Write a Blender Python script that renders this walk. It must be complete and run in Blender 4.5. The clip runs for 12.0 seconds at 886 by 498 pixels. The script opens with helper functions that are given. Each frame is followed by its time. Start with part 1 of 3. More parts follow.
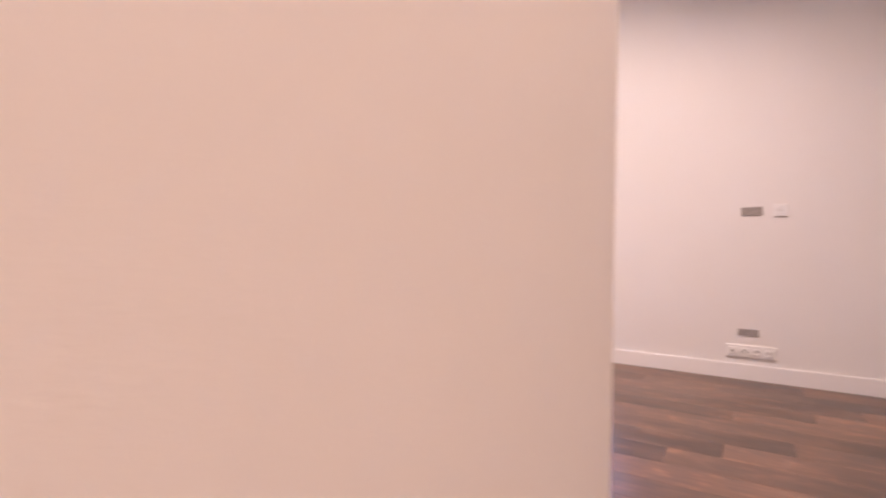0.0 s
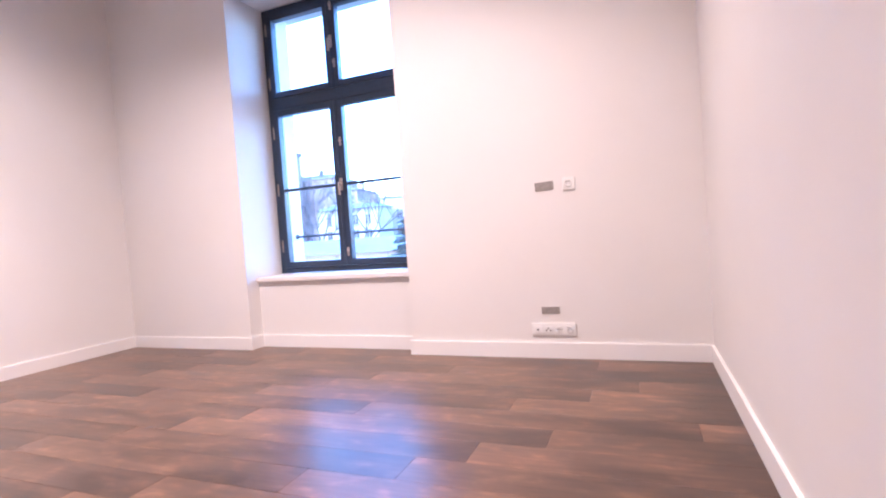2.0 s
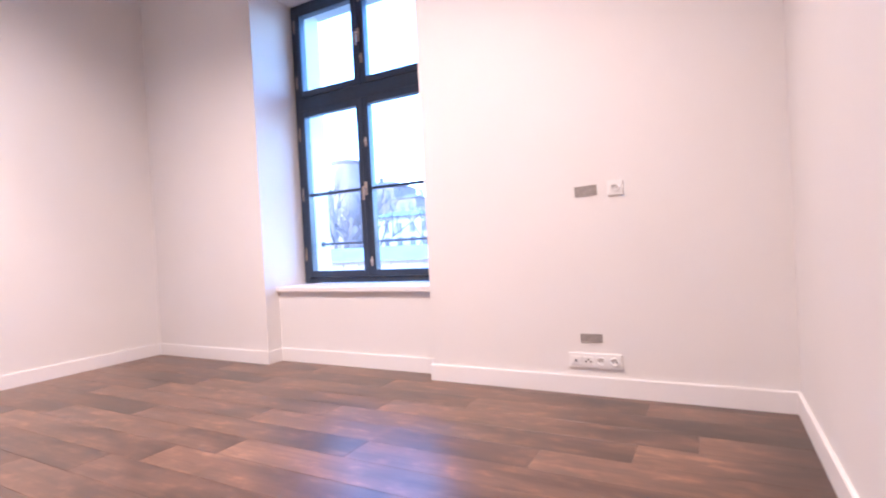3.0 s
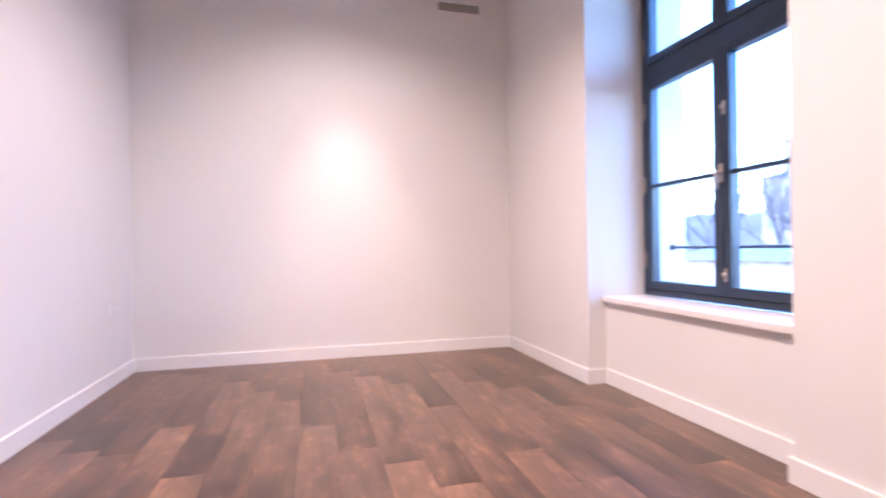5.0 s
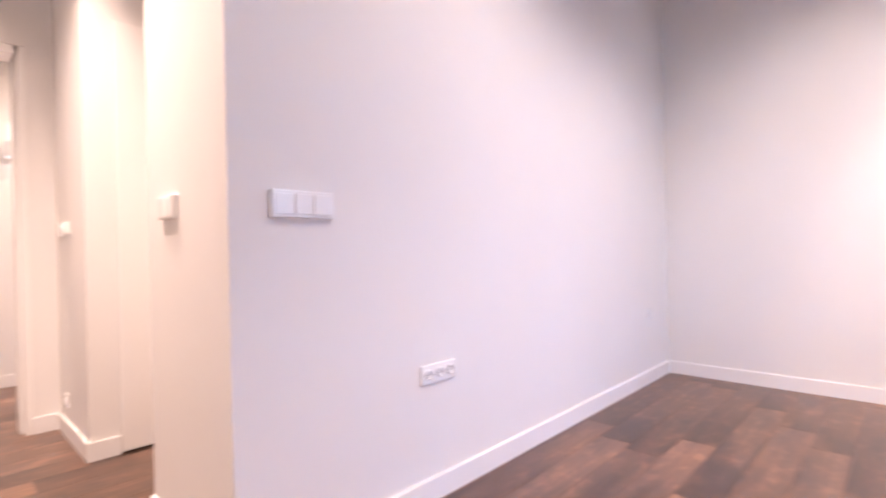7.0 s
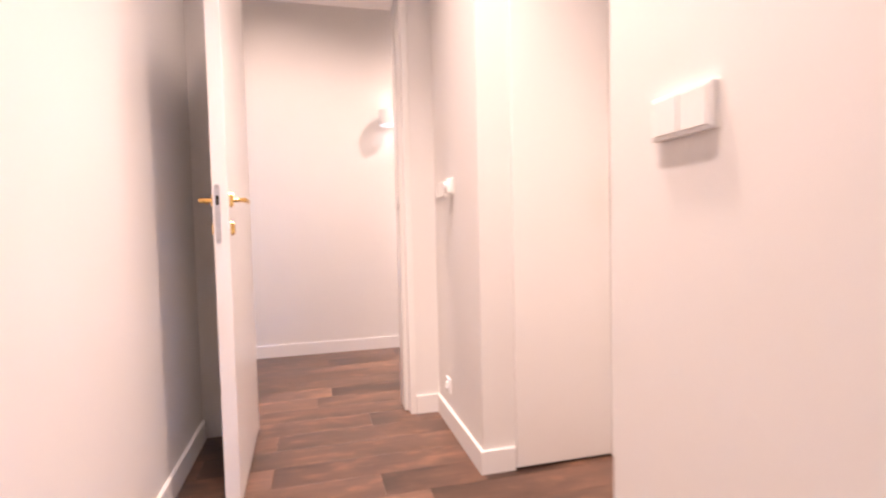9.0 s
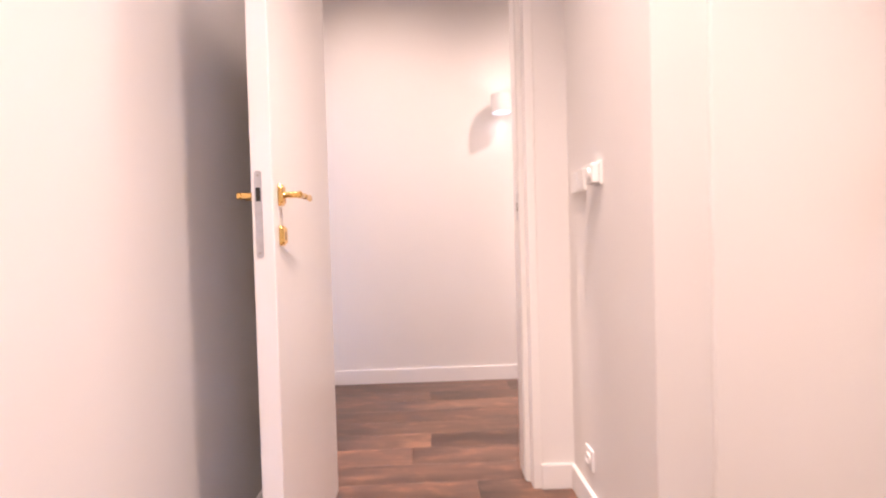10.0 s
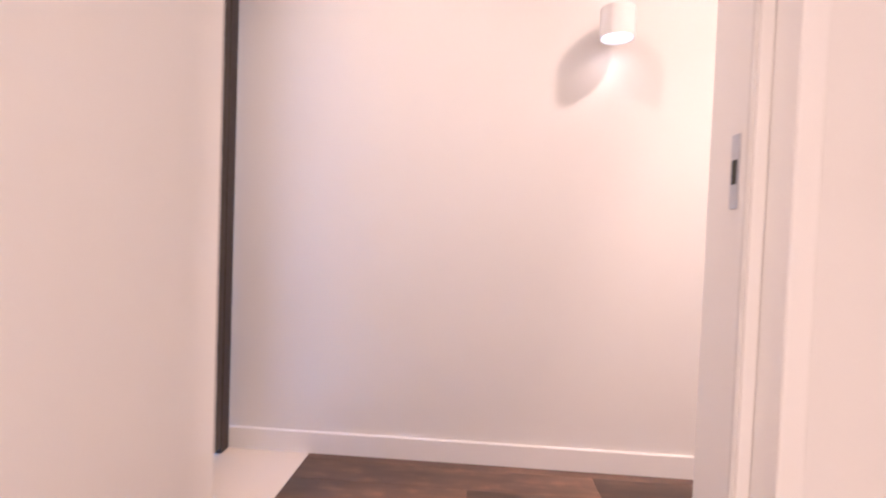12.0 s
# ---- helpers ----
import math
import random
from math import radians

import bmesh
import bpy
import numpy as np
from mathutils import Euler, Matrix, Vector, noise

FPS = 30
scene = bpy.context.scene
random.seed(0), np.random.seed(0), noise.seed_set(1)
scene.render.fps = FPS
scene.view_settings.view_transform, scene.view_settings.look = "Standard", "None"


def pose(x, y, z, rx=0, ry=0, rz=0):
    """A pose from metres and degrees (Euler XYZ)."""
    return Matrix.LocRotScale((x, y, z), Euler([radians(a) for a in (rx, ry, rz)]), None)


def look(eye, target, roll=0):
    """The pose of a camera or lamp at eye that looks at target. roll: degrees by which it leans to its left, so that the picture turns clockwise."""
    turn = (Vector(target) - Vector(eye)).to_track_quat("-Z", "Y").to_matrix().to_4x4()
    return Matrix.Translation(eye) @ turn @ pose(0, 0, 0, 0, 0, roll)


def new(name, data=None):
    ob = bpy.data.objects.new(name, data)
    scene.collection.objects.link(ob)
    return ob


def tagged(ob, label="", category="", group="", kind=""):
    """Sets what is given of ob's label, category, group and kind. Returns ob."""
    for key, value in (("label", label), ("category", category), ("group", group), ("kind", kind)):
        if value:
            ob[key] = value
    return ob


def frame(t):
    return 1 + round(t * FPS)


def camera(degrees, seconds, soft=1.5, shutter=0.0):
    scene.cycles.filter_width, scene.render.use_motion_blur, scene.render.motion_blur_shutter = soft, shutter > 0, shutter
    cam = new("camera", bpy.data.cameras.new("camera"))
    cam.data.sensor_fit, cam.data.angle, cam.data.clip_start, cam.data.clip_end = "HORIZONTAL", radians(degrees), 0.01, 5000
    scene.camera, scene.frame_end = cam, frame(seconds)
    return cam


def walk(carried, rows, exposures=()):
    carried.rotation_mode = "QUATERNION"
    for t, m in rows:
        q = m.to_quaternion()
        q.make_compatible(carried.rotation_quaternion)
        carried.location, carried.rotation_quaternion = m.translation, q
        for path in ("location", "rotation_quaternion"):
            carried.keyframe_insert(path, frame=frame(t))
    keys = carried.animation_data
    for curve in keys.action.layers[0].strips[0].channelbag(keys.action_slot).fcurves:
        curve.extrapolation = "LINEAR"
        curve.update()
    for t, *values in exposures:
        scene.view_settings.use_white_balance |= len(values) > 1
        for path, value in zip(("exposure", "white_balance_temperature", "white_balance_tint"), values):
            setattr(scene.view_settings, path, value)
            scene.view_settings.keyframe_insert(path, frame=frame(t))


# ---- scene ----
cam = camera(83.3, 12.0, soft=2.0, shutter=0.5)
PATH = [
    (0, (0.161, -0.721, 0.900), (-0.886, 0.983, 0.887), 0.8),
    (0.3, (0.266, -0.678, 0.900), (-0.634, 1.109, 0.897), -0.2),
    (0.5, (0.353, -0.634, 0.905), (-0.454, 1.197, 0.896), -1.0),
    (1, (0.528, -0.448, 0.917), (-0.152, 1.432, 0.874), -2.4),
    (1.5, (0.654, -0.308, 0.907), (-0.045, 1.565, 0.849), -3.1),
    (2, (0.761, -0.058, 0.904), (0.021, 1.8, 0.839), -4.1),
    (2.5, (0.813, 0.208, 0.915), (0.012, 2.04, 0.855), -4.2),
    (2.7, (0.809, 0.318, 0.91), (-0.044, 2.126, 0.868), -3.9),
    (4.3, (0.717, 1.04, 0.946), (-0.922, 2.186, 0.945), -0.7),
    (4.5, (0.754, 1.248, 0.981), (-1.01, 2.19, 0.976), -1.3),
    (5, (0.72, 1.439, 0.977), (-1.215, 1.946, 0.977), -0.8),
    (5.5, (0.648, 1.602, 1.073), (-1.352, 1.639, 1.062), -2.9),
    (6, (0.68, 1.779, 1.137), (-1.241, 1.224, 1.136), -2.8),
    (6.5, (0.683, 1.79, 1.131), (-1.031, 0.759, 1.156), -2.7),
    (7, (0.692, 1.61, 1.148), (-0.76, 0.234, 1.144), -1.2),
    (7.5, (0.715, 1.358, 1.155), (-0.477, -0.246, 1.09), -0.9),
    (7.7, (0.726, 1.226, 1.153), (-0.379, -0.439, 1.068), -1.0),
    (9.3, (0.744, 0.127, 1.104), (0.385, -1.839, 1.023), -1.5),
    (9.5, (0.731, -0.023, 1.102), (0.457, -2.003, 1.027), -1.6),
    (10, (0.664, -0.401, 1.106), (0.603, -2.4, 1.06), -1.6),
    (10.5, (0.633, -0.743, 1.111), (0.741, -2.74, 1.092), -1.3),
    (11, (0.645, -1.132, 1.11), (0.835, -3.123, 1.081), 0.4),
    (11.5, (0.658, -1.467, 1.119), (0.868, -3.455, 1.066), 1.4),
    (12, (0.665, -1.802, 1.116), (0.81, -3.795, 1.057), 2.1),
]
walk(cam, [(t, look(eye, target, roll)) for t, eye, target, roll in PATH],
     exposures=[(0.0, 3.55, 5000, 22.5), (1.5, 4.05, 4650, 20.5), (5.5, 3.95, 4750, 19), (7.0, 4.05, 4750, 17), (9.5, 4.0, 4650, 17.5), (10.5, 3.95, 4600, 18), (12.0, 3.8, 4600, 19)])

# ---- world, sun, lights ----
world = bpy.data.worlds.new("overcast_sky")
scene.world = world
world.use_nodes = True
wn = world.node_tree.nodes
sky = wn.new("ShaderNodeTexSky")
sky.sky_type = "NISHITA"
sky.sun_disc = False
sky.sun_elevation = radians(36)
sky.sun_rotation = radians(200)
sky.air_density = 1.2
sky.dust_density = 0.3
sky.ozone_density = 4.0
world.node_tree.links.new(sky.outputs[0], wn["Background"].inputs[0])
wn["Background"].inputs[1].default_value = 0.15

sun_data = bpy.data.lights.new("sun", "SUN")
sun_data.energy = 0.5
sun_data.angle = radians(12)
sun_data.color = (1.0, 0.95, 0.88)
new("sun", sun_data).matrix_world = look((-20, -40, 45), (0, 20, 0))

WARM = (1.0, 0.61, 0.33)
SOFT = (1.0, 0.66, 0.40)


def spot(name, eye, target, watts, degrees, blend=0.6, size=0.03, color=WARM):
    data = bpy.data.lights.new(name, "SPOT")
    data.energy, data.spot_size, data.spot_blend = watts, radians(degrees), blend
    data.shadow_soft_size, data.color = size, color
    ob = new(name, data)
    ob.matrix_world = look(eye, target)
    return ob


# unseen ceiling spots of all rooms, some only added fill: (place, aim, watts, cone)
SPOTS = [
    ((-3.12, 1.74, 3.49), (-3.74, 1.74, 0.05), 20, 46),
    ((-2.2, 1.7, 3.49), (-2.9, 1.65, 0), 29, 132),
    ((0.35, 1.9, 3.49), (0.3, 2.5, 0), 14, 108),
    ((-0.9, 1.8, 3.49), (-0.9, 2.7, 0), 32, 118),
    # added fill that warms the south wall
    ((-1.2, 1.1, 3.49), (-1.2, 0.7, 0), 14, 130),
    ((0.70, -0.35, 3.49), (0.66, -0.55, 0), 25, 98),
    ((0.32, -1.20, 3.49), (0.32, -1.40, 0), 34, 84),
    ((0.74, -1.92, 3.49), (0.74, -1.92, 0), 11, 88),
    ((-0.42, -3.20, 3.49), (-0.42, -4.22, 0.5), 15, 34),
    # two added hall fills, kept out of view beyond the doorway
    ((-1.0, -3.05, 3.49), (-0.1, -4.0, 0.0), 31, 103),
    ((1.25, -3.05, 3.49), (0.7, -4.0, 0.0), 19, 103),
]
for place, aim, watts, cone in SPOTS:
    spot("unseen_ceiling_spot", place, aim, watts, cone, 1.0, 0.075, WARM if place[1] < 0 or place[0] < -3 else SOFT)

# ---- materials ----


class Nodes:
    def __init__(self, name):
        self.mat = bpy.data.materials.new(name)
        self.mat.use_nodes = True
        self.tree = self.mat.node_tree
        self.bsdf = self.tree.nodes["Principled BSDF"]

    def add(self, kind, **inputs):
        n = self.tree.nodes.new("ShaderNode" + kind)
        for key, value in inputs.items():
            n.inputs[key.replace("_", " ")].default_value = value
        return n

    def link(self, a, b):
        self.tree.links.new(a, b)

    def put(self, **inputs):
        for key, value in inputs.items():
            self.bsdf.inputs[key.replace("_", " ")].default_value = value

    def coords(self, sx=1, sy=1, sz=1, space="Object"):
        if space == "World":
            out = self.add("NewGeometry").outputs["Position"]
        else:
            out = self.add("TexCoord").outputs[space]
        m = self.add("Mapping", Scale=(sx, sy, sz))
        self.link(out, m.inputs["Vector"])
        return m.outputs[0]

    def noise(self, vec, scale, detail=4, rough=0.55):
        n = self.add("TexNoise", Scale=scale, Detail=detail, Roughness=rough)
        self.link(vec, n.inputs["Vector"])
        return n.outputs["Fac"]

    def ramp(self, fac, stops):
        r = self.add("ValToRGB")
        el = r.color_ramp.elements
        while len(el) < len(stops):
            el.new(0.5)
        for e, (p, c) in zip(el, stops):
            e.position, e.color = p, (*c, 1)
        self.link(fac, r.inputs[0])
        return r.outputs[0]

    def mix(self, fac, a, b, mode="MIX"):
        m = self.add("Mix")
        m.data_type, m.blend_type = "RGBA", mode
        for sock, v in ((m.inputs[0], fac), (m.inputs[6], a), (m.inputs[7], b)):
            if isinstance(v, (int, float)):
                sock.default_value = v
            elif isinstance(v, tuple):
                sock.default_value = (*v, 1)
            else:
                self.link(v, sock)
        return m.outputs[2]

    def bump(self, height, strength=0.1, distance=0.01):
        b = self.add("Bump", Strength=strength, Distance=distance)
        self.link(height, b.inputs["Height"])
        self.link(b.outputs[0], self.bsdf.inputs["Normal"])


def paint(name, color, rough, bump=0.08, spread=0.03):
    n = Nodes(name)
    v = n.coords(space="World")
    big = n.noise(v, 1.3, 3)
    fine = n.noise(v, 220, 3)
    dark = tuple(c * (1 - spread) for c in color)
    n.link(n.ramp(big, [(0.3, dark), (0.7, color)]), n.bsdf.inputs["Base Color"])
    n.put(Roughness=rough)
    n.bump(fine, bump, 0.002)
    return n.mat


def plain(name, color, rough=0.5, metal=0.0, spread=0.06, scale=30, bump=0.05):
    n = Nodes(name)
    v = n.coords()
    f = n.noise(v, scale, 4)
    dark = tuple(c * (1 - spread) for c in color)
    n.link(n.ramp(f, [(0.35, dark), (0.65, color)]), n.bsdf.inputs["Base Color"])
    n.put(Roughness=rough, Metallic=metal)
    n.bump(f, bump, 0.001)
    return n.mat


WALL = paint("white_wall_paint", (0.75, 0.735, 0.715), 0.75, 0.10, 0.03)
CEIL = paint("ceiling_paint", (0.80, 0.79, 0.77), 0.85, 0.06)
TRIM = paint("white_satin_trim", (0.80, 0.79, 0.78), 0.5, 0.03, 0.015)
DOORM = paint("white_satin_door_lacquer", (0.80, 0.785, 0.765), 0.28, 0.03, 0.02)
# Dark frame paint; blue of the sky's glare is mixed into its colour.
FRAME = plain("anthracite_paint_with_sky_glare", (0.024, 0.040, 0.075), 0.33, 0, 0.2, 60)
PLASTIC = plain("white_switch_plastic", (0.82, 0.82, 0.81), 0.25, 0, 0.02)
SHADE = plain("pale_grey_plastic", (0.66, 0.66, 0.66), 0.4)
GREYBOX = plain("grey_unfinished_cutout", (0.34, 0.315, 0.295), 0.8, 0, 0.25, 60, 0.2)
DARKWOOD = plain("dark_brown_door_paint", (0.035, 0.024, 0.021), 0.4, 0, 0.2, 40)
HOLE = plain("dark_socket_hole", (0.02, 0.02, 0.02), 0.6)
PIN = plain("socket_pin_metal", (0.6, 0.6, 0.62), 0.3, 1.0)
GOLD = plain("polished_brass", (0.90, 0.60, 0.17), 0.18, 1.0, 0.12, 25)
STEEL = plain("brushed_steel", (0.62, 0.63, 0.66), 0.34, 1.0, 0.1, 50)
BEIGE = plain("beige_fitting", (0.42, 0.36, 0.31), 0.45, 0.2, 0.15)
RUBBER_AND_SHADE = plain("dark_rubber_and_gap_shade", (0.025, 0.025, 0.027), 0.6)
STONE = paint("cream_stone_tile", (0.62, 0.56, 0.49), 0.4, 0.05, 0.08)
SILLM = paint("white_sill_paint", (0.78, 0.75, 0.73), 0.35, 0.04, 0.05)
SUBFLOOR = plain("grey_screed", (0.10, 0.08, 0.07), 0.9)
VENTM = plain("vent_bar_metal", (0.45, 0.43, 0.42), 0.45, 0.3)
SLAT = plain("pale_vent_slat", (0.62, 0.60, 0.58), 0.5)
VENTD = plain("vent_dark_inside", (0.045, 0.04, 0.038), 0.8)


def oak():
    """Smoked oak boards: tone by board, long grain, pores and a few pale cloudy patches."""
    n = Nodes("smoked_oak_board")
    info = n.add("ObjectInfo")
    geo = n.add("NewGeometry")
    shift = n.add("VectorMath")
    shift.operation = "MULTIPLY_ADD"
    n.link(info.outputs["Random"], shift.inputs[0])
    shift.inputs[1].default_value = (37.0, 91.0, 13.0)
    n.link(geo.outputs["Position"], shift.inputs[2])

    def at(sx, sy, sz):
        m = n.add("Mapping", Scale=(sx, sy, sz))
        n.link(shift.outputs[0], m.inputs["Vector"])
        return m.outputs[0]

    warp = n.noise(at(1.1, 3.4, 1), 2.0, 3, 0.5)
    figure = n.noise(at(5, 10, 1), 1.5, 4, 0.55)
    grain = n.noise(at(1.0, 24, 1), 2.0, 7, 0.6)
    pores = n.noise(at(5, 240, 1), 3.0, 3)
    # each board is smoked darker towards one end
    along = n.add("SeparateXYZ")
    n.link(n.add("TexCoord").outputs["Generated"], along.inputs[0])
    smoke = n.add("Math")
    smoke.operation = "MULTIPLY_ADD"
    n.link(along.outputs["X"], smoke.inputs[0])
    smoke.inputs[1].default_value = 0.44
    patchy = n.add("MapRange")
    n.link(warp, patchy.inputs["Value"])
    for key, value in (("From Min", 0.28), ("From Max", 0.72), ("To Min", 0.14), ("To Max", 0.78)):
        patchy.inputs[key].default_value = value
    n.link(patchy.outputs[0], smoke.inputs[2])
    smoked = n.ramp(smoke.outputs[0], [(0.25, (1.60, 1.57, 1.50)), (0.62, (1.05, 1.05, 1.05)), (1.0, (0.42, 0.42, 0.44))])
    tone = n.ramp(info.outputs["Random"], [(0.0, (0.090, 0.052, 0.034)), (0.35, (0.096, 0.054, 0.035)),
                                           (0.7, (0.106, 0.060, 0.039)), (1.0, (0.118, 0.067, 0.043))])
    streak = n.ramp(grain, [(0.30, (0.78, 0.77, 0.76)), (0.5, (1.0, 0.99, 0.98)), (0.70, (1.18, 1.17, 1.16))])
    c1 = n.mix(1.0, tone, streak, "MULTIPLY")
    c2 = n.mix(1.0, c1, smoked, "MULTIPLY")
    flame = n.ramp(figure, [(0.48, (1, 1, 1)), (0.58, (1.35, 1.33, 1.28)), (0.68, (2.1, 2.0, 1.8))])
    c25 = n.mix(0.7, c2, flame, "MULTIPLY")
    dot = n.ramp(pores, [(0.36, (0.84, 0.83, 0.82)), (0.5, (1, 1, 1))])
    c3 = n.mix(0.5, c25, dot, "MULTIPLY")
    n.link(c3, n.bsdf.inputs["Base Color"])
    r = n.ramp(warp, [(0.3, (0.40, 0.40, 0.40)), (0.7, (0.31, 0.31, 0.31))])
    n.link(r, n.bsdf.inputs["Roughness"])
    n.bsdf.inputs["Specular IOR Level"].default_value = 0.25
    n.put(Coat_Weight=0.6, Coat_Roughness=0.39, Coat_IOR=1.45)
    n.bump(grain, 0.06, 0.0015)
    return n.mat


OAK = oak()


def glass():
    n = Nodes("window_glass")
    n.put(Base_Color=(1, 1, 1, 1), Roughness=0.0, IOR=1.45)
    n.bsdf.inputs["Transmission Weight"].default_value = 1.0
    return n.mat


GLASS = glass()


def glow(name, color, strength):
    n = Nodes(name)
    n.put(Base_Color=(0.9, 0.88, 0.85, 1), Emission_Color=(*color, 1), Emission_Strength=strength)
    return n.mat


BULB = glow("lamp_bulb_glow", (1.0, 0.80, 0.62), 0.2)
LENS = glow("added_fixture_glow", (1.0, 0.80, 0.6), 2)

# ---- mesh helpers ----


def bm_box(bm, x0, x1, y0, y1, z0, z1, bevel=0.0, segments=1):
    m = Matrix.Translation(((x0 + x1) / 2, (y0 + y1) / 2, (z0 + z1) / 2)) @ Matrix.Diagonal((x1 - x0, y1 - y0, z1 - z0, 1))
    r = bmesh.ops.create_cube(bm, size=1.0, matrix=m)
    if bevel:
        edges = list({e for v in r["verts"] for e in v.link_edges})
        bmesh.ops.bevel(bm, geom=edges, offset=bevel, segments=segments, affect="EDGES", profile=0.6)
    return bm


def bm_cyl(bm, r0, r1, depth, m=Matrix.Identity(4), segments=32, ends=True):
    bmesh.ops.create_cone(bm, cap_ends=ends, segments=segments, radius1=r0, radius2=r1, depth=depth, matrix=m)
    return bm


def box(*a, **k):
    return bm_box(bmesh.new(), *a, **k)


def cyl(*a, **k):
    return bm_cyl(bmesh.new(), *a, **k)


def mesh_of(name, bm, material, smooth=False):
    bmesh.ops.recalc_face_normals(bm, faces=bm.faces)
    me = bpy.data.meshes.new(name)
    bm.to_mesh(me)
    bm.free()
    me.materials.append(material)
    if smooth:
        for p in me.polygons:
            p.use_smooth = True
        me.set_sharp_from_angle(angle=radians(35))
    return me


def part(name, bm, material, parent=None, label="", smooth=False):
    ob = new(name, mesh_of(name, bm, material, smooth))
    if parent is not None:
        ob.parent = parent
    if label:
        ob["label"] = label
    return ob


def thing(name, label, category, group="", m=None, kind=""):
    ob = new(name)
    ob.empty_display_size = 0.1
    tagged(ob, label, category, group, kind)
    if m is not None:
        ob.matrix_world = m
    return ob


def structure(name, bm, material, label, category="wall"):
    return tagged(part(name, bm, material), label, category, "", "structure")


def boxes(rows):
    bm = bmesh.new()
    for r in rows:
        bm_box(bm, *r)
    return bm


# ---- the large structure ----
H = 3.52                       # ceiling height
XW, XE, YN = -3.90, 1.14, 3.33  # bedroom walls
NX0, NX1 = -2.445, -0.885      # window niche
NTOP = 3.10
DOOR_TOP = 2.44

structure("wall_north", boxes([
    (-4.15, NX0, YN, 4.16, -0.2, H), (NX1, 1.40, YN, 4.16, -0.2, H),
    (NX0, NX1, YN, 4.16, NTOP, H), (NX0, NX1, 3.475, 4.16, -0.2, 0.581),
    (NX0, NX0 + 0.05, 3.895, 4.09, 0.588, NTOP), (NX1 - 0.05, NX1, 3.895, 4.09, 0.588, NTOP),
]), WALL, "matt white plastered window wall with a deep niche")
structure("wall_west", boxes([(-4.15, XW, -0.8, YN, -0.2, H)]), WALL, "matt white wall washed by a ceiling spot")
structure("wall_south", boxes([(XW, 0.0, -0.80, 0.0, -0.2, H)]), WALL, "matt white wall with switches and sockets")
structure("wall_east", boxes([(XE, 1.55, 0.0, YN, -0.2, H), (1.365, 1.55, -2.54, 0.0, -0.2, H)]), WALL,
          "matt white wall along the bedroom and passage")
structure("wall_niche", boxes([(-0.85, -0.66, -1.735, -0.80, -0.2, H), (-0.66, -0.60, -1.735, -0.80, 2.20, H)]), WALL,
          "white wall above the recessed passage door")
structure("wall_passage", boxes([(-0.85, 0.05, -2.54, -1.735, -0.2, H)]), WALL, "matt white passage wall with light switches")
structure("wall_hall_door", boxes([
    (-1.9, 0.195, -2.745, -2.54, -0.2, H), (1.216, 2.2, -2.745, -2.54, -0.2, H), (0.195, 1.216, -2.745, -2.54, DOOR_TOP + 0.06, H),
]), WALL, "white wall with the tall doorway to the hall")
structure("wall_hall_far", boxes([(-1.9, 2.2, -4.42, -4.22, -0.2, H)]), WALL, "cream-lit white hall wall with a wall lamp")
structure("wall_hall_west", boxes([(-1.9, -1.7, -4.22, -2.745, -0.2, H)]), WALL, "plain white end wall of the hall")
structure("wall_hall_east", boxes([(1.95, 2.2, -3.72, -2.745, -0.2, H), (1.95, 2.2, -4.22, -3.72, 2.42, H)]), WALL,
          "white hall wall beside the dark glazed door")
structure("ceiling", boxes([(-4.15, 2.2, -4.42, 4.16, H, H + 0.2)]), CEIL, "matt white plastered ceiling", "ceiling")


def run(x0, y0, x1, y1, out, h=0.109, t=0.016):
    """A skirting board along a wall line, standing out from it by t towards out."""
    bm = bmesh.new()
    ox, oy = out[0] * t, out[1] * t
    xa, xb = sorted((x0, x1)) if ox == 0 else sorted((x0, x0 + ox))
    ya, yb = sorted((y0, y1)) if oy == 0 else sorted((y0, y0 + oy))
    bm_box(bm, xa, xb, ya, yb, 0.001, h)
    top = [e for e in bm.edges if all(v.co.z > h - 1e-4 for v in e.verts)]
    bmesh.ops.bevel(bm, geom=top, offset=0.004, segments=2, affect="EDGES")
    ob = structure("baseboard", bm, TRIM, "white painted skirting board along the wall", "baseboard")
    return ob


T = 0.016
run(XW, YN, NX0 + T, YN, (0, -1))
run(NX0, YN, NX0, 3.475 - T, (1, 0))
run(NX0, 3.475, NX1, 3.475, (0, -1))
run(NX1, YN, NX1, 3.475 - T, (-1, 0))
run(NX1 - T, YN, XE, YN, (0, -1))
run(XW, 0.0, XW, YN - T, (1, 0))
run(XW + T, 0.0, 0.0 + T, 0.0, (0, 1))
run(0.0, 0.0, 0.0, -0.80, (1, 0))
run(XE, 0.0 - T, XE, YN - T, (-1, 0))
run(XE, 0.0, 1.365 - T, 0.0, (0, -1))
run(1.365, -2.54 + T, 1.365, 0.0, (-1, 0))
run(0.05, -2.54 + T, 0.05, -1.735 + T, (1, 0))
run(-0.10, -1.735, 0.05, -1.735, (0, 1))
run(0.05, -2.54, 0.195, -2.54, (0, 1))
run(-1.7, -4.22, 1.95, -4.22, (0, 1))
run(0.195, -2.745, -1.7, -2.745, (0, -1))
run(1.216, -2.745, 1.95, -2.745, (0, -1))


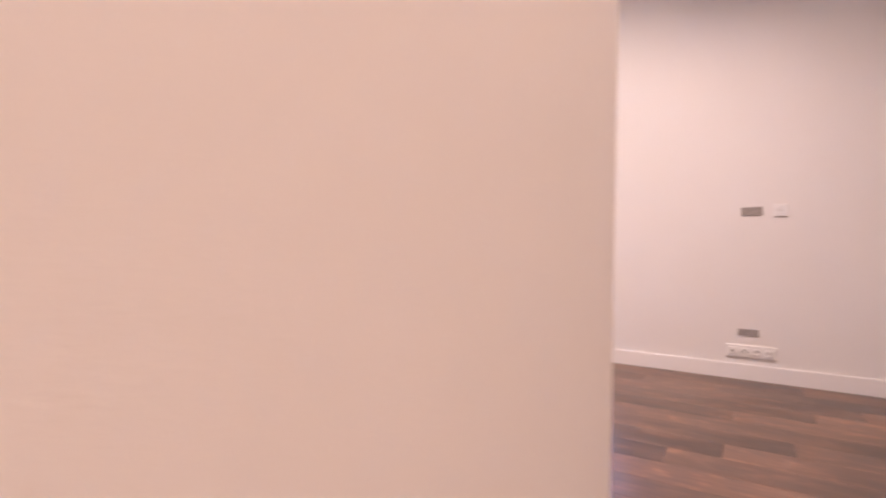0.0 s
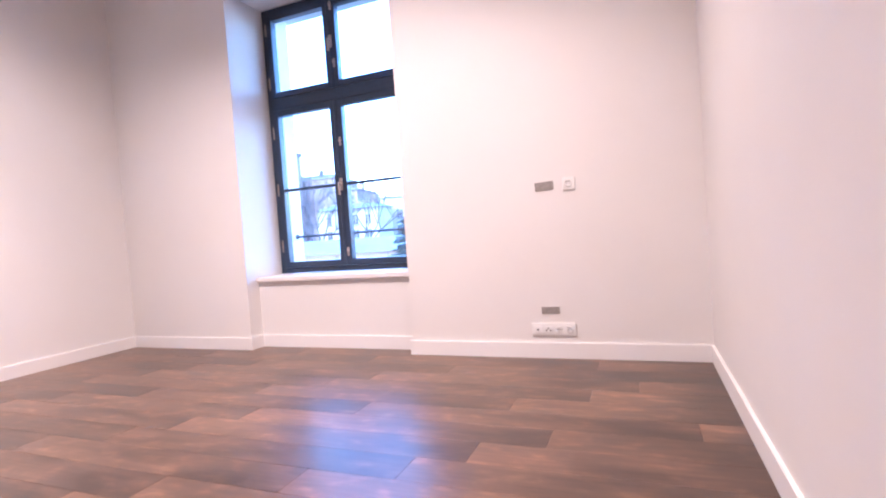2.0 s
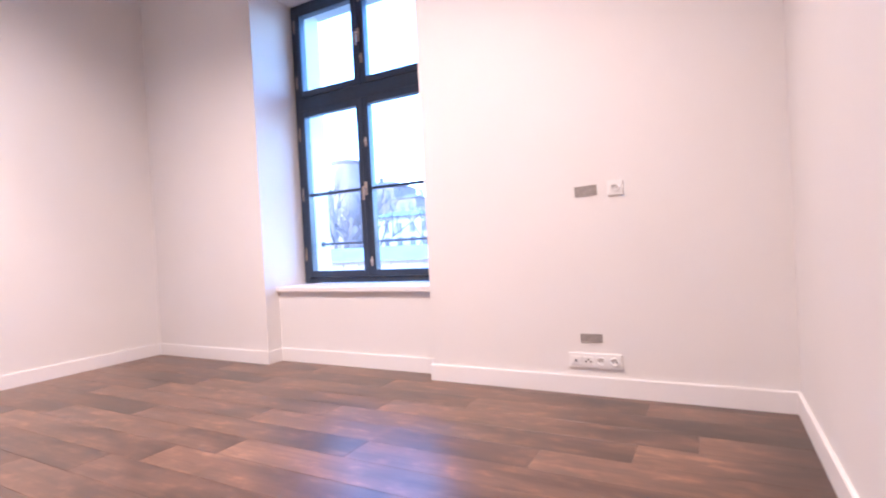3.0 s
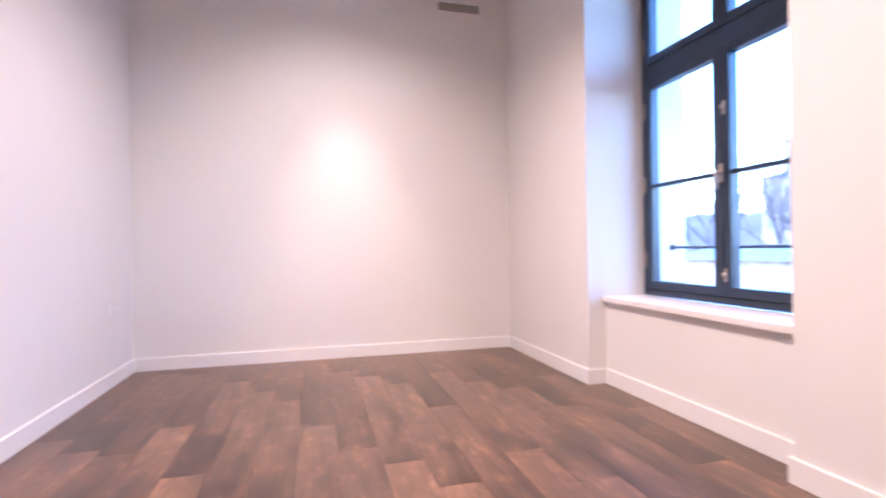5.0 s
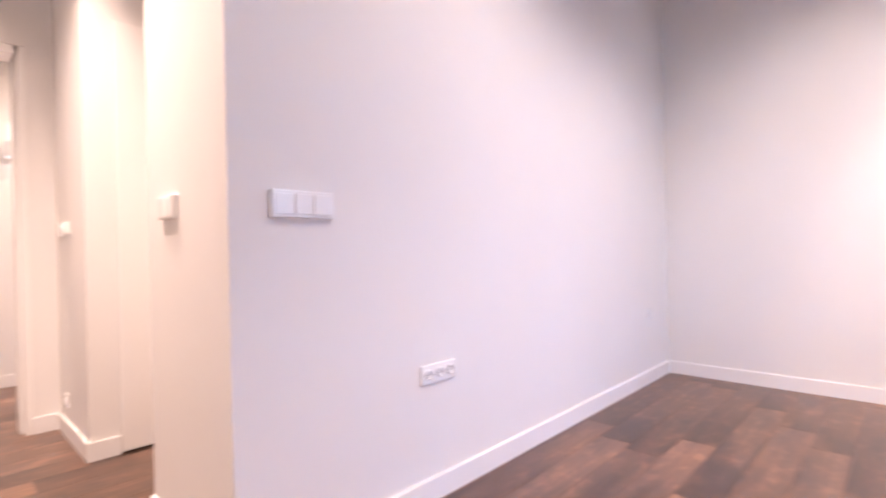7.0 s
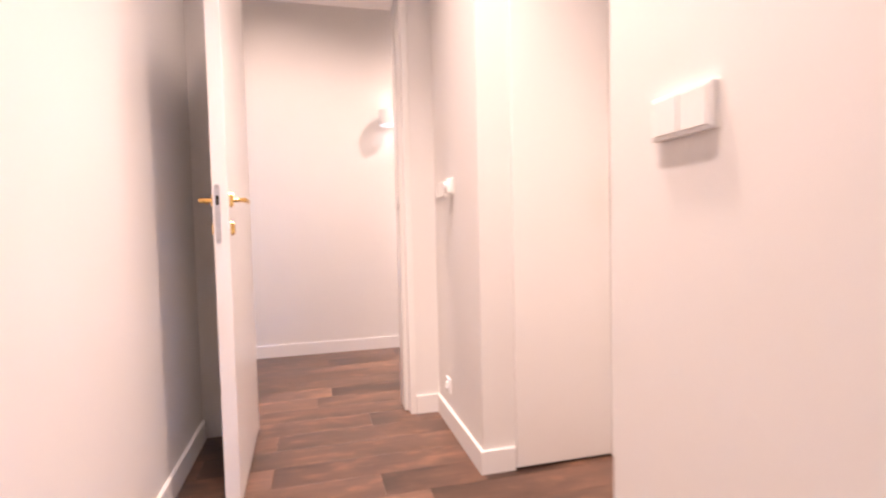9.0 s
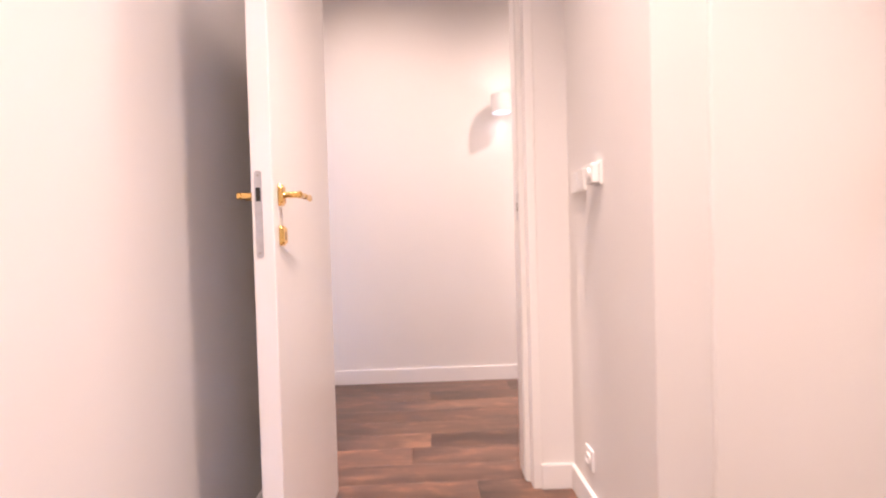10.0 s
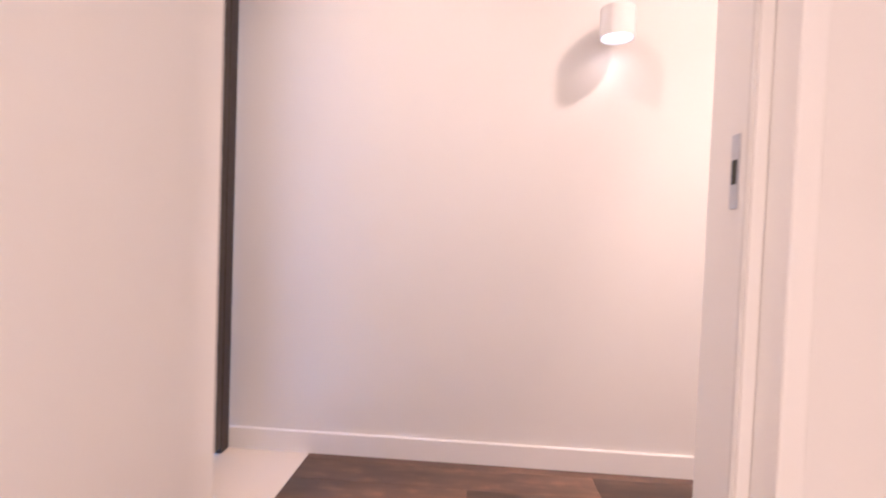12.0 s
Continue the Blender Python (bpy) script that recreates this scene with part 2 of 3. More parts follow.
# ---- windows ----
def window_fitting(name, m, parent, label, kind):
    """Small fittings of the casements: handle, hinge or catch."""
    bm = bmesh.new()
    if kind == "handle":
        bm_box(bm, -0.016, 0.016, -0.010, 0, -0.055, 0.055, 0.006, 2)
        bm_cyl(bm, 0.010, 0.010, 0.03, pose(0, -0.022, 0, 90), 16)
        bm_box(bm, -0.010, 0.010, -0.048, -0.034, -0.095, 0.015, 0.005, 2)
    elif kind == "catch":
        bm_box(bm, -0.010, 0.010, -0.012, 0, -0.04, 0.04, 0.004)
        bm_cyl(bm, 0.013, 0.006, 0.022, pose(0.008, -0.018, 0.005, 0, 90), 12)
    else:
        bm_cyl(bm, 0.0065, 0.0065, 0.10, pose(0, -0.006, 0), 12)
        bm_cyl(bm, 0.006, 0.002, 0.010, pose(0, -0.006, 0.055), 12)
        bm_cyl(bm, 0.002, 0.006, 0.010, pose(0, -0.006, -0.055), 12)
    ob = part(name, bm, BEIGE, parent, label, True)
    ob.matrix_world = m
    return ob


def build_window():
    w = thing("window_1", "tall dark four-light casement window with transom, overlooking rooftops", "window", "", None, "structure")
    y0, y1 = 3.79, 3.885
    zb, zt = 0.625, NTOP
    mid = (NX0 + NX1) / 2 - 0.035
    part("frame_stile", box(NX0 + 0.002, NX0 + 0.062, y0, y1, zb, zt - 0.002, bevel=0.005), FRAME, w)
    part("frame_stile", box(NX1 - 0.062, NX1 - 0.002, y0, y1, zb, zt - 0.002, bevel=0.005), FRAME, w)
    part("frame_head", box(NX0 + 0.062, NX1 - 0.062, y0, y1, 3.04, zt - 0.002, bevel=0.005), FRAME, w)
    part("frame_sill", box(NX0 + 0.062, NX1 - 0.062, y0, y1, zb, 0.672, bevel=0.005), FRAME, w)
    part("transom", box(NX0 + 0.062, NX1 - 0.062, y0 - 0.012, y1, 2.155, 2.262, bevel=0.008, segments=2), FRAME, w)
    for z0, z1, low in ((0.672, 2.155, True), (2.262, 3.04, False)):
        for x0, x1, left in ((NX0 + 0.062, mid, True), (mid, NX1 - 0.062, False)):
            g = 0.003
            x0, x1, za, zc = x0 + g, x1 - g, z0 + g, z1 - g
            s = thing("casement", "", "")
            s.parent = w
            for k in ("category", "group", "kind", "label"):
                if k in s:
                    del s[k]
            lw = 0.052 if left else 0.058
            rw = 0.058 if left else 0.052
            ya, yb = y0 - 0.018, y0 + 0.055
            part("stile", box(x0, x0 + lw, ya, yb, za, zc, bevel=0.006, segments=2), FRAME, s)
            part("stile", box(x1 - rw, x1, ya, yb, za, zc, bevel=0.006, segments=2), FRAME, s)
            part("rail", box(x0 + lw, x1 - rw, ya, yb, za, za + 0.056, bevel=0.006, segments=2), FRAME, s)
            part("rail", box(x0 + lw, x1 - rw, ya, yb, zc - 0.056, zc, bevel=0.006, segments=2), FRAME, s)
            if low:
                part("glazing_bar", box(x0 + lw, x1 - rw, ya + 0.012, yb - 0.01, 1.392, 1.416, bevel=0.004), FRAME, s)
            p = part("pane", box(x0 + lw - 0.004, x1 - rw + 0.004, y0 + 0.018, y0 + 0.024, za + 0.05, zc - 0.05), GLASS, s)
            p.visible_shadow = False
            hx = x0 - 0.004 if left else x1 + 0.004
            for hz in ((0.14, 0.5, 0.86) if low else (0.18, 0.82)):
                window_fitting("hinge", pose(hx, ya - 0.002, za + (zc - za) * hz), s, "beige hinge", "hinge")
    part("cover_strip", box(mid - 0.016, mid + 0.016, y0 - 0.026, y0 - 0.018, 0.68, 2.15, bevel=0.004), FRAME, w)
    part("cover_strip", box(mid - 0.016, mid + 0.016, y0 - 0.026, y0 - 0.018, 2.27, 3.035, bevel=0.004), FRAME, w)
    for z, kind in ((1.40, "handle"), (2.66, "handle")):
        window_fitting("window_handle", pose(mid + 0.012, y0 - 0.027, z), w, "beige window handle", kind)
    for z in (0.80, 1.78, 2.47, 2.97):
        window_fitting("catch", pose(mid + 0.03, y0 - 0.019, z), w, "beige catch", "catch")
    return w


build_window()
sill = box(NX0 - 0.0, NX1 + 0.0, 3.445, 3.79, 0.582, 0.622, bevel=0.006, segments=2)
structure("window_sill", sill, SILLM, "white painted window sill board in the niche", "window sill")
railing = thing("window_railing", "thin dark metal rod across the outer window reveal", "railing")
part("rod", cyl(0.011, 0.011, NX1 - NX0 - 0.10, pose((NX0 + NX1) / 2, 4.00, 0.965, 0, 90)), FRAME, railing, "", True)
for x in (NX0 + 0.056, NX1 - 0.056):
    part("rod_socket", cyl(0.024, 0.024, 0.012, pose(x, 4.00, 0.965, 0, 90), 20), FRAME, railing, "", True)
outer_sill = part("outer_sill", box(NX0 + 0.05, NX1 - 0.05, 3.885, 4.20, 0.589, 0.605, bevel=0.003), VENTM)
tagged(outer_sill, "grey sheet-metal sill outside the window", "window sill", "", "structure")


# ---- electrical plates ----
def gang_plate(name, label, category, n, kinds, m, deep=0.010, pitch=0.071, size=0.084):
    """A wall plate of n units; local x along the wall, -y out of the wall, z up; the origin is its middle on the wall."""
    w = pitch * (n - 1) + size
    t = thing(name, label, category, "", m)
    part("plate", box(-w / 2, w / 2, -deep, 0, -size / 2, size / 2, bevel=0.004, segments=2), PLASTIC, t)
    for i in range(n):
        x = pitch * (i - (n - 1) / 2)
        kind = kinds[i % len(kinds)]
        if kind == "socket":
            bm = bmesh.new()
            rim = [(0.0225, -0.0002), (0.0225, 0.0060), (0.0190, 0.0072), (0.0180, 0.0010)]
            rings = [[bm.verts.new((x + r * math.cos(2 * math.pi * k / 28), -deep - d, r * math.sin(2 * math.pi * k / 28))) for k in range(28)] for r, d in rim]
            for a, b in zip(rings, rings[1:]):
                for k in range(28):
                    bm.faces.new((a[k], a[(k + 1) % 28], b[(k + 1) % 28], b[k]))
            bm.faces.new(rings[-1])
            part("socket_well", bm, PLASTIC, t, "", True)
            for dx in (-0.0095, 0.0095):
                part("socket_hole", cyl(0.0030, 0.0030, 0.001, pose(x + dx, -deep - 0.0016, -0.002, 90), 10), HOLE, t)
            part("earth_pin", cyl(0.0026, 0.0026, 0.010, pose(x, -deep - 0.006, 0.009, 90), 10), PIN, t)
        elif kind == "aerial":
            part("cover", box(x - 0.027, x + 0.027, -deep - 0.004, -deep, -0.022, 0.022, bevel=0.002), PLASTIC, t)
            for dx, dz in ((-0.014, -0.006), (0.0, 0.007), (0.014, -0.006)):
                part("aerial_hole", cyl(0.0052, 0.0052, 0.0012, pose(x + dx, -deep - 0.0044, dz, 90), 14), HOLE, t)
        elif kind == "data":
            part("cover", box(x - 0.024, x + 0.024, -deep - 0.004, -deep, -0.024, 0.024, bevel=0.002), PLASTIC, t)
            part("jack", box(x - 0.006, x + 0.006, -deep - 0.006, -deep - 0.003, -0.008, 0.004), HOLE, t)
        elif kind == "rocker":
            half = pitch / 2 - 0.002
            bm = box(x - half, x + half, -deep - 0.004, -deep, -half, half, bevel=0.002, segments=2)
            part("rocker", bm, PLASTIC, t)
        elif kind == "thermostat":
            part("thermostat_body", box(x - 0.036, x + 0.036, -deep - 0.026, -deep, -0.036, 0.036, bevel=0.006, segments=2), PLASTIC, t)
            part("thermostat_dial", cyl(0.022, 0.020, 0.008, pose(x, -deep - 0.030, 0, 90), 28), PLASTIC, t, "", True)
    return t


def north(x, z):
    return pose(x, YN, z)


gang_plate("wall_socket", "white four-gang socket, aerial and data plate on the window wall", "socket", 4,
           ("data", "aerial", "socket", "socket"), north(0.18, 0.198))
gang_plate("wall_socket", "white single socket at chest height on the window wall", "socket", 1, ("socket",), north(0.335, 1.172))


def cutout(x0, x1, z0, z1, label, lean=0):
    t = thing("cable_outlet", label, "cable outlet", "grey cable outlets", pose((x0 + x1) / 2, YN, (z0 + z1) / 2, 0, lean, 0))
    w, h = (x1 - x0) / 2, (z1 - z0) / 2
    bm = bmesh.new()
    for a in ((-w, -w + 0.004, -h, h), (w - 0.004, w, -h, h), (-w + 0.004, w - 0.004, h - 0.004, h), (-w + 0.004, w - 0.004, -h, -h + 0.004)):
        bm_box(bm, a[0], a[1], -0.004, -0.0005, a[2], a[3])
    part("outlet_rim", bm, GREYBOX, t)
    part("outlet_plate", box(-w + 0.004, w - 0.004, -0.0025, -0.0005, -h + 0.004, h - 0.004), GREYBOX, t)


cutout(0.112, 0.236, 1.138, 1.196, "grey unfinished cable outlet beside the single socket", -2)
cutout(0.105, 0.226, 0.304, 0.350, "grey unfinished cable outlet above the four-gang socket")


def south(x, z):
    return pose(x, 0.0, z, 0, 0, 180)


def west_face(x, y, z):
    return pose(x, y, z, 0, 0, 90)


gang_plate("light_switch", "white wide three-gang switch panel on the bedroom wall", "light switch", 3, ("rocker",), south(-0.268, 1.315), deep=0.016, size=0.098, pitch=0.077)
gang_plate("wall_socket", "white three-gang socket plate low on the bedroom wall", "socket", 3, ("socket",), south(-0.955, 0.578))
gang_plate("wall_socket", "white single socket near the bedroom corner", "socket", 1, ("socket",), south(-3.46, 0.57))
gang_plate("light_switch", "white two-gang switch plate on the passage reveal", "light switch", 2, ("rocker",), west_face(0.0, -0.53, 1.33), deep=0.018, size=0.092, pitch=0.08)
gang_plate("light_switch", "white two-gang light switch plate beside the hall door", "light switch", 2, ("rocker",), west_face(0.05, -2.37, 1.313), pitch=0.081)
gang_plate("thermostat", "white wall thermostat beside the light switch", "thermostat", 1, ("thermostat",), west_face(0.05, -2.160, 1.318))
gang_plate("wall_socket", "white single socket low on the passage wall", "socket", 1, ("socket",), west_face(0.05, -2.31, 0.23))


# ---- doors ----
def lathe(bm, profile, m, n=18):
    """A turned shape along local x: (x, radius) pairs, laid at the pose m."""
    rows = [[bm.verts.new(m @ Vector((x, r * math.cos(2 * math.pi * i / n), r * math.sin(2 * math.pi * i / n)))) for i in range(n)] for x, r in profile]
    for a, b in zip(rows, rows[1:]):
        for i in range(n):
            bm.faces.new((a[i], a[(i + 1) % n], b[(i + 1) % n], b[i]))
    bm.faces.new(rows[0])
    bm.faces.new(rows[-1][::-1])


def shield(bm, w, h, t, z):
    """An upright plate with clipped corners and a raised middle."""
    c = 0.3 * w
    for k, (y0, y1) in ((1.0, (0, t * 0.55)), (0.80, (t * 0.55, t))):
        pts = [(-w, -h + c), (-w + c, -h), (w - c, -h), (w, -h + c), (w, h - c), (w - c, h), (-w + c, h), (-w, h - c)]
        lo = [bm.verts.new((x * k, y0, z + q * k)) for x, q in pts]
        hi = [bm.verts.new((x * k * 0.95, y1, z + q * k * 0.95)) for x, q in pts]
        for i in range(8):
            bm.faces.new((lo[i], lo[(i + 1) % 8], hi[(i + 1) % 8], hi[i]))
        bm.faces.new(hi)
        bm.faces.new(lo[::-1])


def lever(parent, side, m):
    """Brass lever on a rose, with a key rose below. Local: leaf face at y=0, y out, lever along +x, z up."""
    def put(name, bm, label=""):
        ob = part(name, bm, GOLD, parent, label, True)
        ob.matrix_world = m
        return ob
    bm = bmesh.new()
    shield(bm, 0.021, 0.030, 0.011, 0)
    put("rose", bm, "clipped brass rose")
    bm = bmesh.new()
    lathe(bm, [(0.0, 0.014), (0.008, 0.012), (0.014, 0.0085), (0.040, 0.0085), (0.058, 0.010)], pose(0, 0, 0, 0, 0, 90))
    lathe(bm, [(-0.010, 0.006), (-0.004, 0.0095), (0.006, 0.0100), (0.014, 0.0080), (0.030, 0.0066), (0.040, 0.0080), (0.046, 0.0068),
               (0.052, 0.0090), (0.058, 0.0070), (0.064, 0.0085), (0.070, 0.0068), (0.076, 0.0064)], pose(0, 0.052, 0))
    ring = []
    for x, hy, hz in ((0.074, 0.0062, 0.0062), (0.090, 0.0056, 0.0080), (0.110, 0.0050, 0.0100), (0.128, 0.0047, 0.0110), (0.138, 0.0042, 0.0098), (0.141, 0.003, 0.005)):
        ring.append([bm.verts.new((x, 0.052 + hy * math.cos(2 * math.pi * i / 14), hz * math.sin(2 * math.pi * i / 14))) for i in range(14)])
    for a, b in zip(ring, ring[1:]):
        for i in range(14):
            bm.faces.new((a[i], a[(i + 1) % 14], b[(i + 1) % 14], b[i]))
    bm.faces.new(ring[0])
    bm.faces.new(ring[-1][::-1])
    put("lever_handle", bm, "turned brass lever with a flat paddle end")
    bm = bmesh.new()
    shield(bm, 0.021, 0.028, 0.012, -0.112)
    put("key_rose", bm, "clipped brass key rose")
    ob = part("keyhole", box(-0.0035, 0.0035, 0.0118, 0.0124, -0.124, -0.101), HOLE, parent)
    ob.matrix_world = m


def lock_plate(parent, m):
    bm = bmesh.new()
    n = 10
    pts = [(0.0095 * math.cos(math.pi * i / n), 0.055 + 0.0095 * math.sin(math.pi * i / n)) for i in range(n + 1)]
    pts += [(-0.0095 * math.cos(math.pi * i / n), -0.155 - 0.0095 * math.sin(math.pi * i / n)) for i in range(n + 1)]
    lo = [bm.verts.new((x, 0, z)) for x, z in pts]
    hi = [bm.verts.new((x, 0.0016, z)) for x, z in pts]
    for i in range(len(pts)):
        k = (i + 1) % len(pts)
        bm.faces.new((lo[i], lo[k], hi[k], hi[i]))
    bm.faces.new(hi)
    bm.faces.new(lo[::-1])
    a = part("lock_plate", bm, STEEL, parent, "steel lock faceplate")
    b = part("latch", box(-0.006, 0.006, 0.001, 0.004, -0.016, 0.020), HOLE, parent, "dark latch")
    c = part("dead_bolt", box(-0.005, 0.005, 0.001, 0.0022, -0.115, -0.085), STEEL, parent)
    d = part("screw", cyl(0.003, 0.003, 0.001, pose(0, 0.0018, 0.052, 90), 12), VENTM, parent)
    e = part("screw", cyl(0.003, 0.003, 0.001, pose(0, 0.0018, -0.152, 90), 12), VENTM, parent)
    for ob in (a, b, c, d, e):
        ob.matrix_world = m


HZ = 1.235
door = thing("door_1", "tall white flush door standing open with brass lever handles", "door", "", None, "structure")
LX0, LX1 = 1.065, 1.122
leaf = part("leaf", box(LX0, LX1, -2.585, -1.722, 0.008, DOOR_TOP - 0.004, bevel=0.005, segments=3), DOORM, door)
for v in leaf.data.vertices:                # sheared a degree and a half past square to fit the camera's view
    v.co.x += 0.022 * (-1.722 - v.co.y) / 0.863
lever(door, 1, pose(LX0, -1.785, HZ, 0, 0, 0) @ Matrix(((0, -1, 0, 0), (-1, 0, 0, 0), (0, 0, 1, 0), (0, 0, 0, 1))))
lever(door, -1, pose(LX1, -1.785, HZ, 0, 0, 0) @ Matrix(((0, 1, 0, 0), (-1, 0, 0, 0), (0, 0, 1, 0), (0, 0, 0, 1))))
lock_plate(door, pose(1.103, -1.722, HZ - 0.005))
for z in (0.25, 1.25, 2.2):
    part("hinge", cyl(0.008, 0.008, 0.10, pose(1.160, -2.592, z), 14), STEEL, door, "", True)

frame1 = thing("door_frame", "white rebated door frame of the hall doorway", "door frame", "", None, "structure")
part("jamb", box(0.195, 0.252, -2.75, -2.60, 0, DOOR_TOP + 0.055, bevel=0.003, segments=2), DOORM, frame1)
part("jamb_face", box(0.195, 0.232, -2.60, -2.532, 0, DOOR_TOP + 0.055, bevel=0.003, segments=2), DOORM, frame1)
part("jamb", box(1.181, 1.216, -2.75, -2.532, 0, DOOR_TOP + 0.055, bevel=0.003, segments=2), DOORM, frame1)
part("head", box(0.252, 1.181, -2.75, -2.532, DOOR_TOP, DOOR_TOP + 0.055, bevel=0.003, segments=2), DOORM, frame1)
part("seal", box(0.2522, 0.258, -2.612, -2.604, 0.01, DOOR_TOP), plain("white_rubber_seal", (0.7, 0.69, 0.67), 0.6), frame1)
part("strike_plate", box(0.2515, 0.2535, -2.667, -2.641, HZ - 0.060, HZ + 0.062, bevel=0.0004), STEEL, frame1, "steel strike plate")
part("strike_hole", box(0.2533, 0.2542, -2.662, -2.646, HZ - 0.02, HZ + 0.02), HOLE, frame1)

door2 = thing("door_2", "closed white flush door with brass lever in a recess", "door", "", None, "structure")
part("leaf", box(-0.642, -0.602, -1.70, -0.86, 0.008, 2.14, bevel=0.003, segments=2), DOORM, door2)
lever(door2, 1, pose(-0.602, -1.625, HZ) @ Matrix(((0, 1, 0, 0), (1, 0, 0, 0), (0, 0, 1, 0), (0, 0, 0, 1))))
part("jamb", box(-0.66, -0.590, -1.7345, -1.704, 0, 2.199, bevel=0.003), DOORM, door2)
part("jamb", box(-0.66, -0.590, -0.856, -0.801, 0, 2.199, bevel=0.003), DOORM, door2)
part("head", box(-0.66, -0.590, -1.704, -0.856, 2.145, 2.199, bevel=0.003), DOORM, door2)
part("strike_plate", box(-0.605, -0.5885, -1.7045, -1.7025, HZ - 0.11, HZ + 0.11), STEEL, door2)

cheek = thing("cheek_panel", "white lacquered panel lining the recess with a floor gap", "panel", "", None, "structure")
part("panel_board", box(-0.588, -0.104, -1.7335, -1.716, 0.012, 2.5, bevel=0.003, segments=2), DOORM, cheek)
# Dark strip standing in for the shade in the gap under the panel.
part("gap_shade_strip", box(-0.588, -0.104, -1.7335, -1.722, 0.001, 0.011), RUBBER_AND_SHADE, cheek, "dark strip for the shade in the floor gap")

stop = thing("door_stop", "small dark rubber door stop on the floor", "door stop")
part("stop_body", cyl(0.018, 0.014, 0.03, pose(-0.03, -0.93, 0.0165), 20), RUBBER_AND_SHADE, stop, "", True)

# hall: dark glazed door
gd = thing("door_3", "dark-framed glazed balcony door closing the hall", "glazed door", "", None, "structure")
for y0, y1, z0, z1 in ((-4.20, -4.125, 0.0, 2.415), (-4.121, -4.00, 0.03, 2.305), (-3.88, -3.725, 0.0, 2.415), (-4.00, -3.88, 2.31, 2.415), (-4.00, -3.88, 0.0, 0.20)):
    part("frame_member", box(1.885, 1.965, y0, y1, z0 + 0.001, z1, bevel=0.005), DARKWOOD, gd)
pane = part("pane", box(1.92, 1.926, -4.002, -3.878, 0.198, 2.312), GLASS, gd)
pane.visible_shadow = False

# ---- wall lamp, vents, added ceiling spot fixtures ----
lamp = thing("wall_lamp", "white cylinder wall lamp glowing warm downwards on the hall wall", "wall lamp", "", pose(0.087, -4.22, 2.085))
ring = 40
bm = bmesh.new()
rows = []
for r, z in ((0.076, -0.066), (0.076, 0.066), (0.070, 0.066), (0.070, -0.066)):
    rows.append([bm.verts.new((r * math.cos(2 * math.pi * i / ring), 0.112 + r * math.sin(2 * math.pi * i / ring), z)) for i in range(ring)])
for a, b in zip(rows, rows[1:] + rows[:1]):
    for i in range(ring):
        bm.faces.new((a[i], a[(i + 1) % ring], b[(i + 1) % ring], b[i]))
part("shade", bm, PLASTIC, lamp, "white metal cylinder shade", True)
part("wall_mount", box(-0.028, 0.028, 0.0005, 0.040, -0.028, 0.028, bevel=0.004), PLASTIC, lamp)
part("diffuser", cyl(0.069, 0.069, 0.004, pose(0, 0.112, -0.036), ring), BULB, lamp, "glowing warm diffuser", True)
part("cap", cyl(0.069, 0.069, 0.004, pose(0, 0.112, 0.036), ring), PLASTIC, lamp, "", True)
part("lamp_core", cyl(0.069, 0.069, 0.05, pose(0, 0.112, 0), ring), PLASTIC, lamp, "", True)
spot("wall_lamp_up", (0.087, -4.108, 2.165), (0.087, -4.108, 4), 0.06, 150, 0.8, 0.02)
spot("wall_lamp_down", (0.087, -4.108, 2.025), (0.087, -4.108, 0), 0.07, 150, 0.8, 0.02)


def vent(y0, y1):
    z0, z1 = 3.262, 3.345
    t = thing("wall_vent", "grey slotted ventilation grille high on the white wall", "vent", "wall vents", pose(XW, (y0 + y1) / 2, (z0 + z1) / 2, 0, 0, 90))
    w, h = (y1 - y0) / 2, (z1 - z0) / 2
    part("backing", box(-w, w, -0.003, -0.0008, -h, h), VENTD, t)
    bm = bmesh.new()
    for a in ((-w - 0.012, w + 0.012, h, h + 0.012), (-w - 0.012, w + 0.012, -h - 0.012, -h), (-w - 0.012, -w, -h, h), (w, w + 0.012, -h, h)):
        bm_box(bm, a[0], a[1], -0.010, -0.0008, a[2], a[3])
    part("vent_frame", bm, TRIM, t)
    n = 20
    for i in range(n):
        x = -w + (i + 0.5) * 2 * w / n
        part("slat", box(x - 0.0045, x + 0.0045, -0.009, -0.003, -h, h), SLAT, t)


vent(2.63, 3.045)
vent(0.315, 0.735)

# Unseen fixtures, added so that each spot and fill has one.
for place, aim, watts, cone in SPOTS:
    d = thing("unseen_spotlight", "unseen round ceiling spotlight, added for its warm lamp", "ceiling light", "recessed spotlights", pose(place[0], place[1], H))
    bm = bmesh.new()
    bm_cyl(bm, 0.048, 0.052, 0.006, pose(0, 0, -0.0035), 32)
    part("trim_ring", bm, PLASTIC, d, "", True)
    part("lens", cyl(0.034, 0.034, 0.002, pose(0, 0, -0.0075), 28), LENS, d, "glowing lens of an added fixture")

# ---- outside ----
GRASS = plain("winter_ground", (0.12, 0.12, 0.085), 0.95, 0, 0.4, 0.3)
PLASTER = paint("white_house_plaster", (0.38, 0.38, 0.40), 0.9, 0.1, 0.12)
GREYPLASTER = paint("grey_plaster_and_wall_shade", (0.26, 0.26, 0.29), 0.9, 0.1, 0.2)
BRICKW = paint("weathered_brick_facade", (0.20, 0.165, 0.165), 0.9, 0.2, 0.3)
PALEWALL = paint("pale_pink_shed_boards", (0.27, 0.23, 0.24), 0.9, 0.1, 0.15)
WOODS = plain("far_winter_woods", (0.10, 0.085, 0.09), 0.95, 0, 0.45, 0.08)
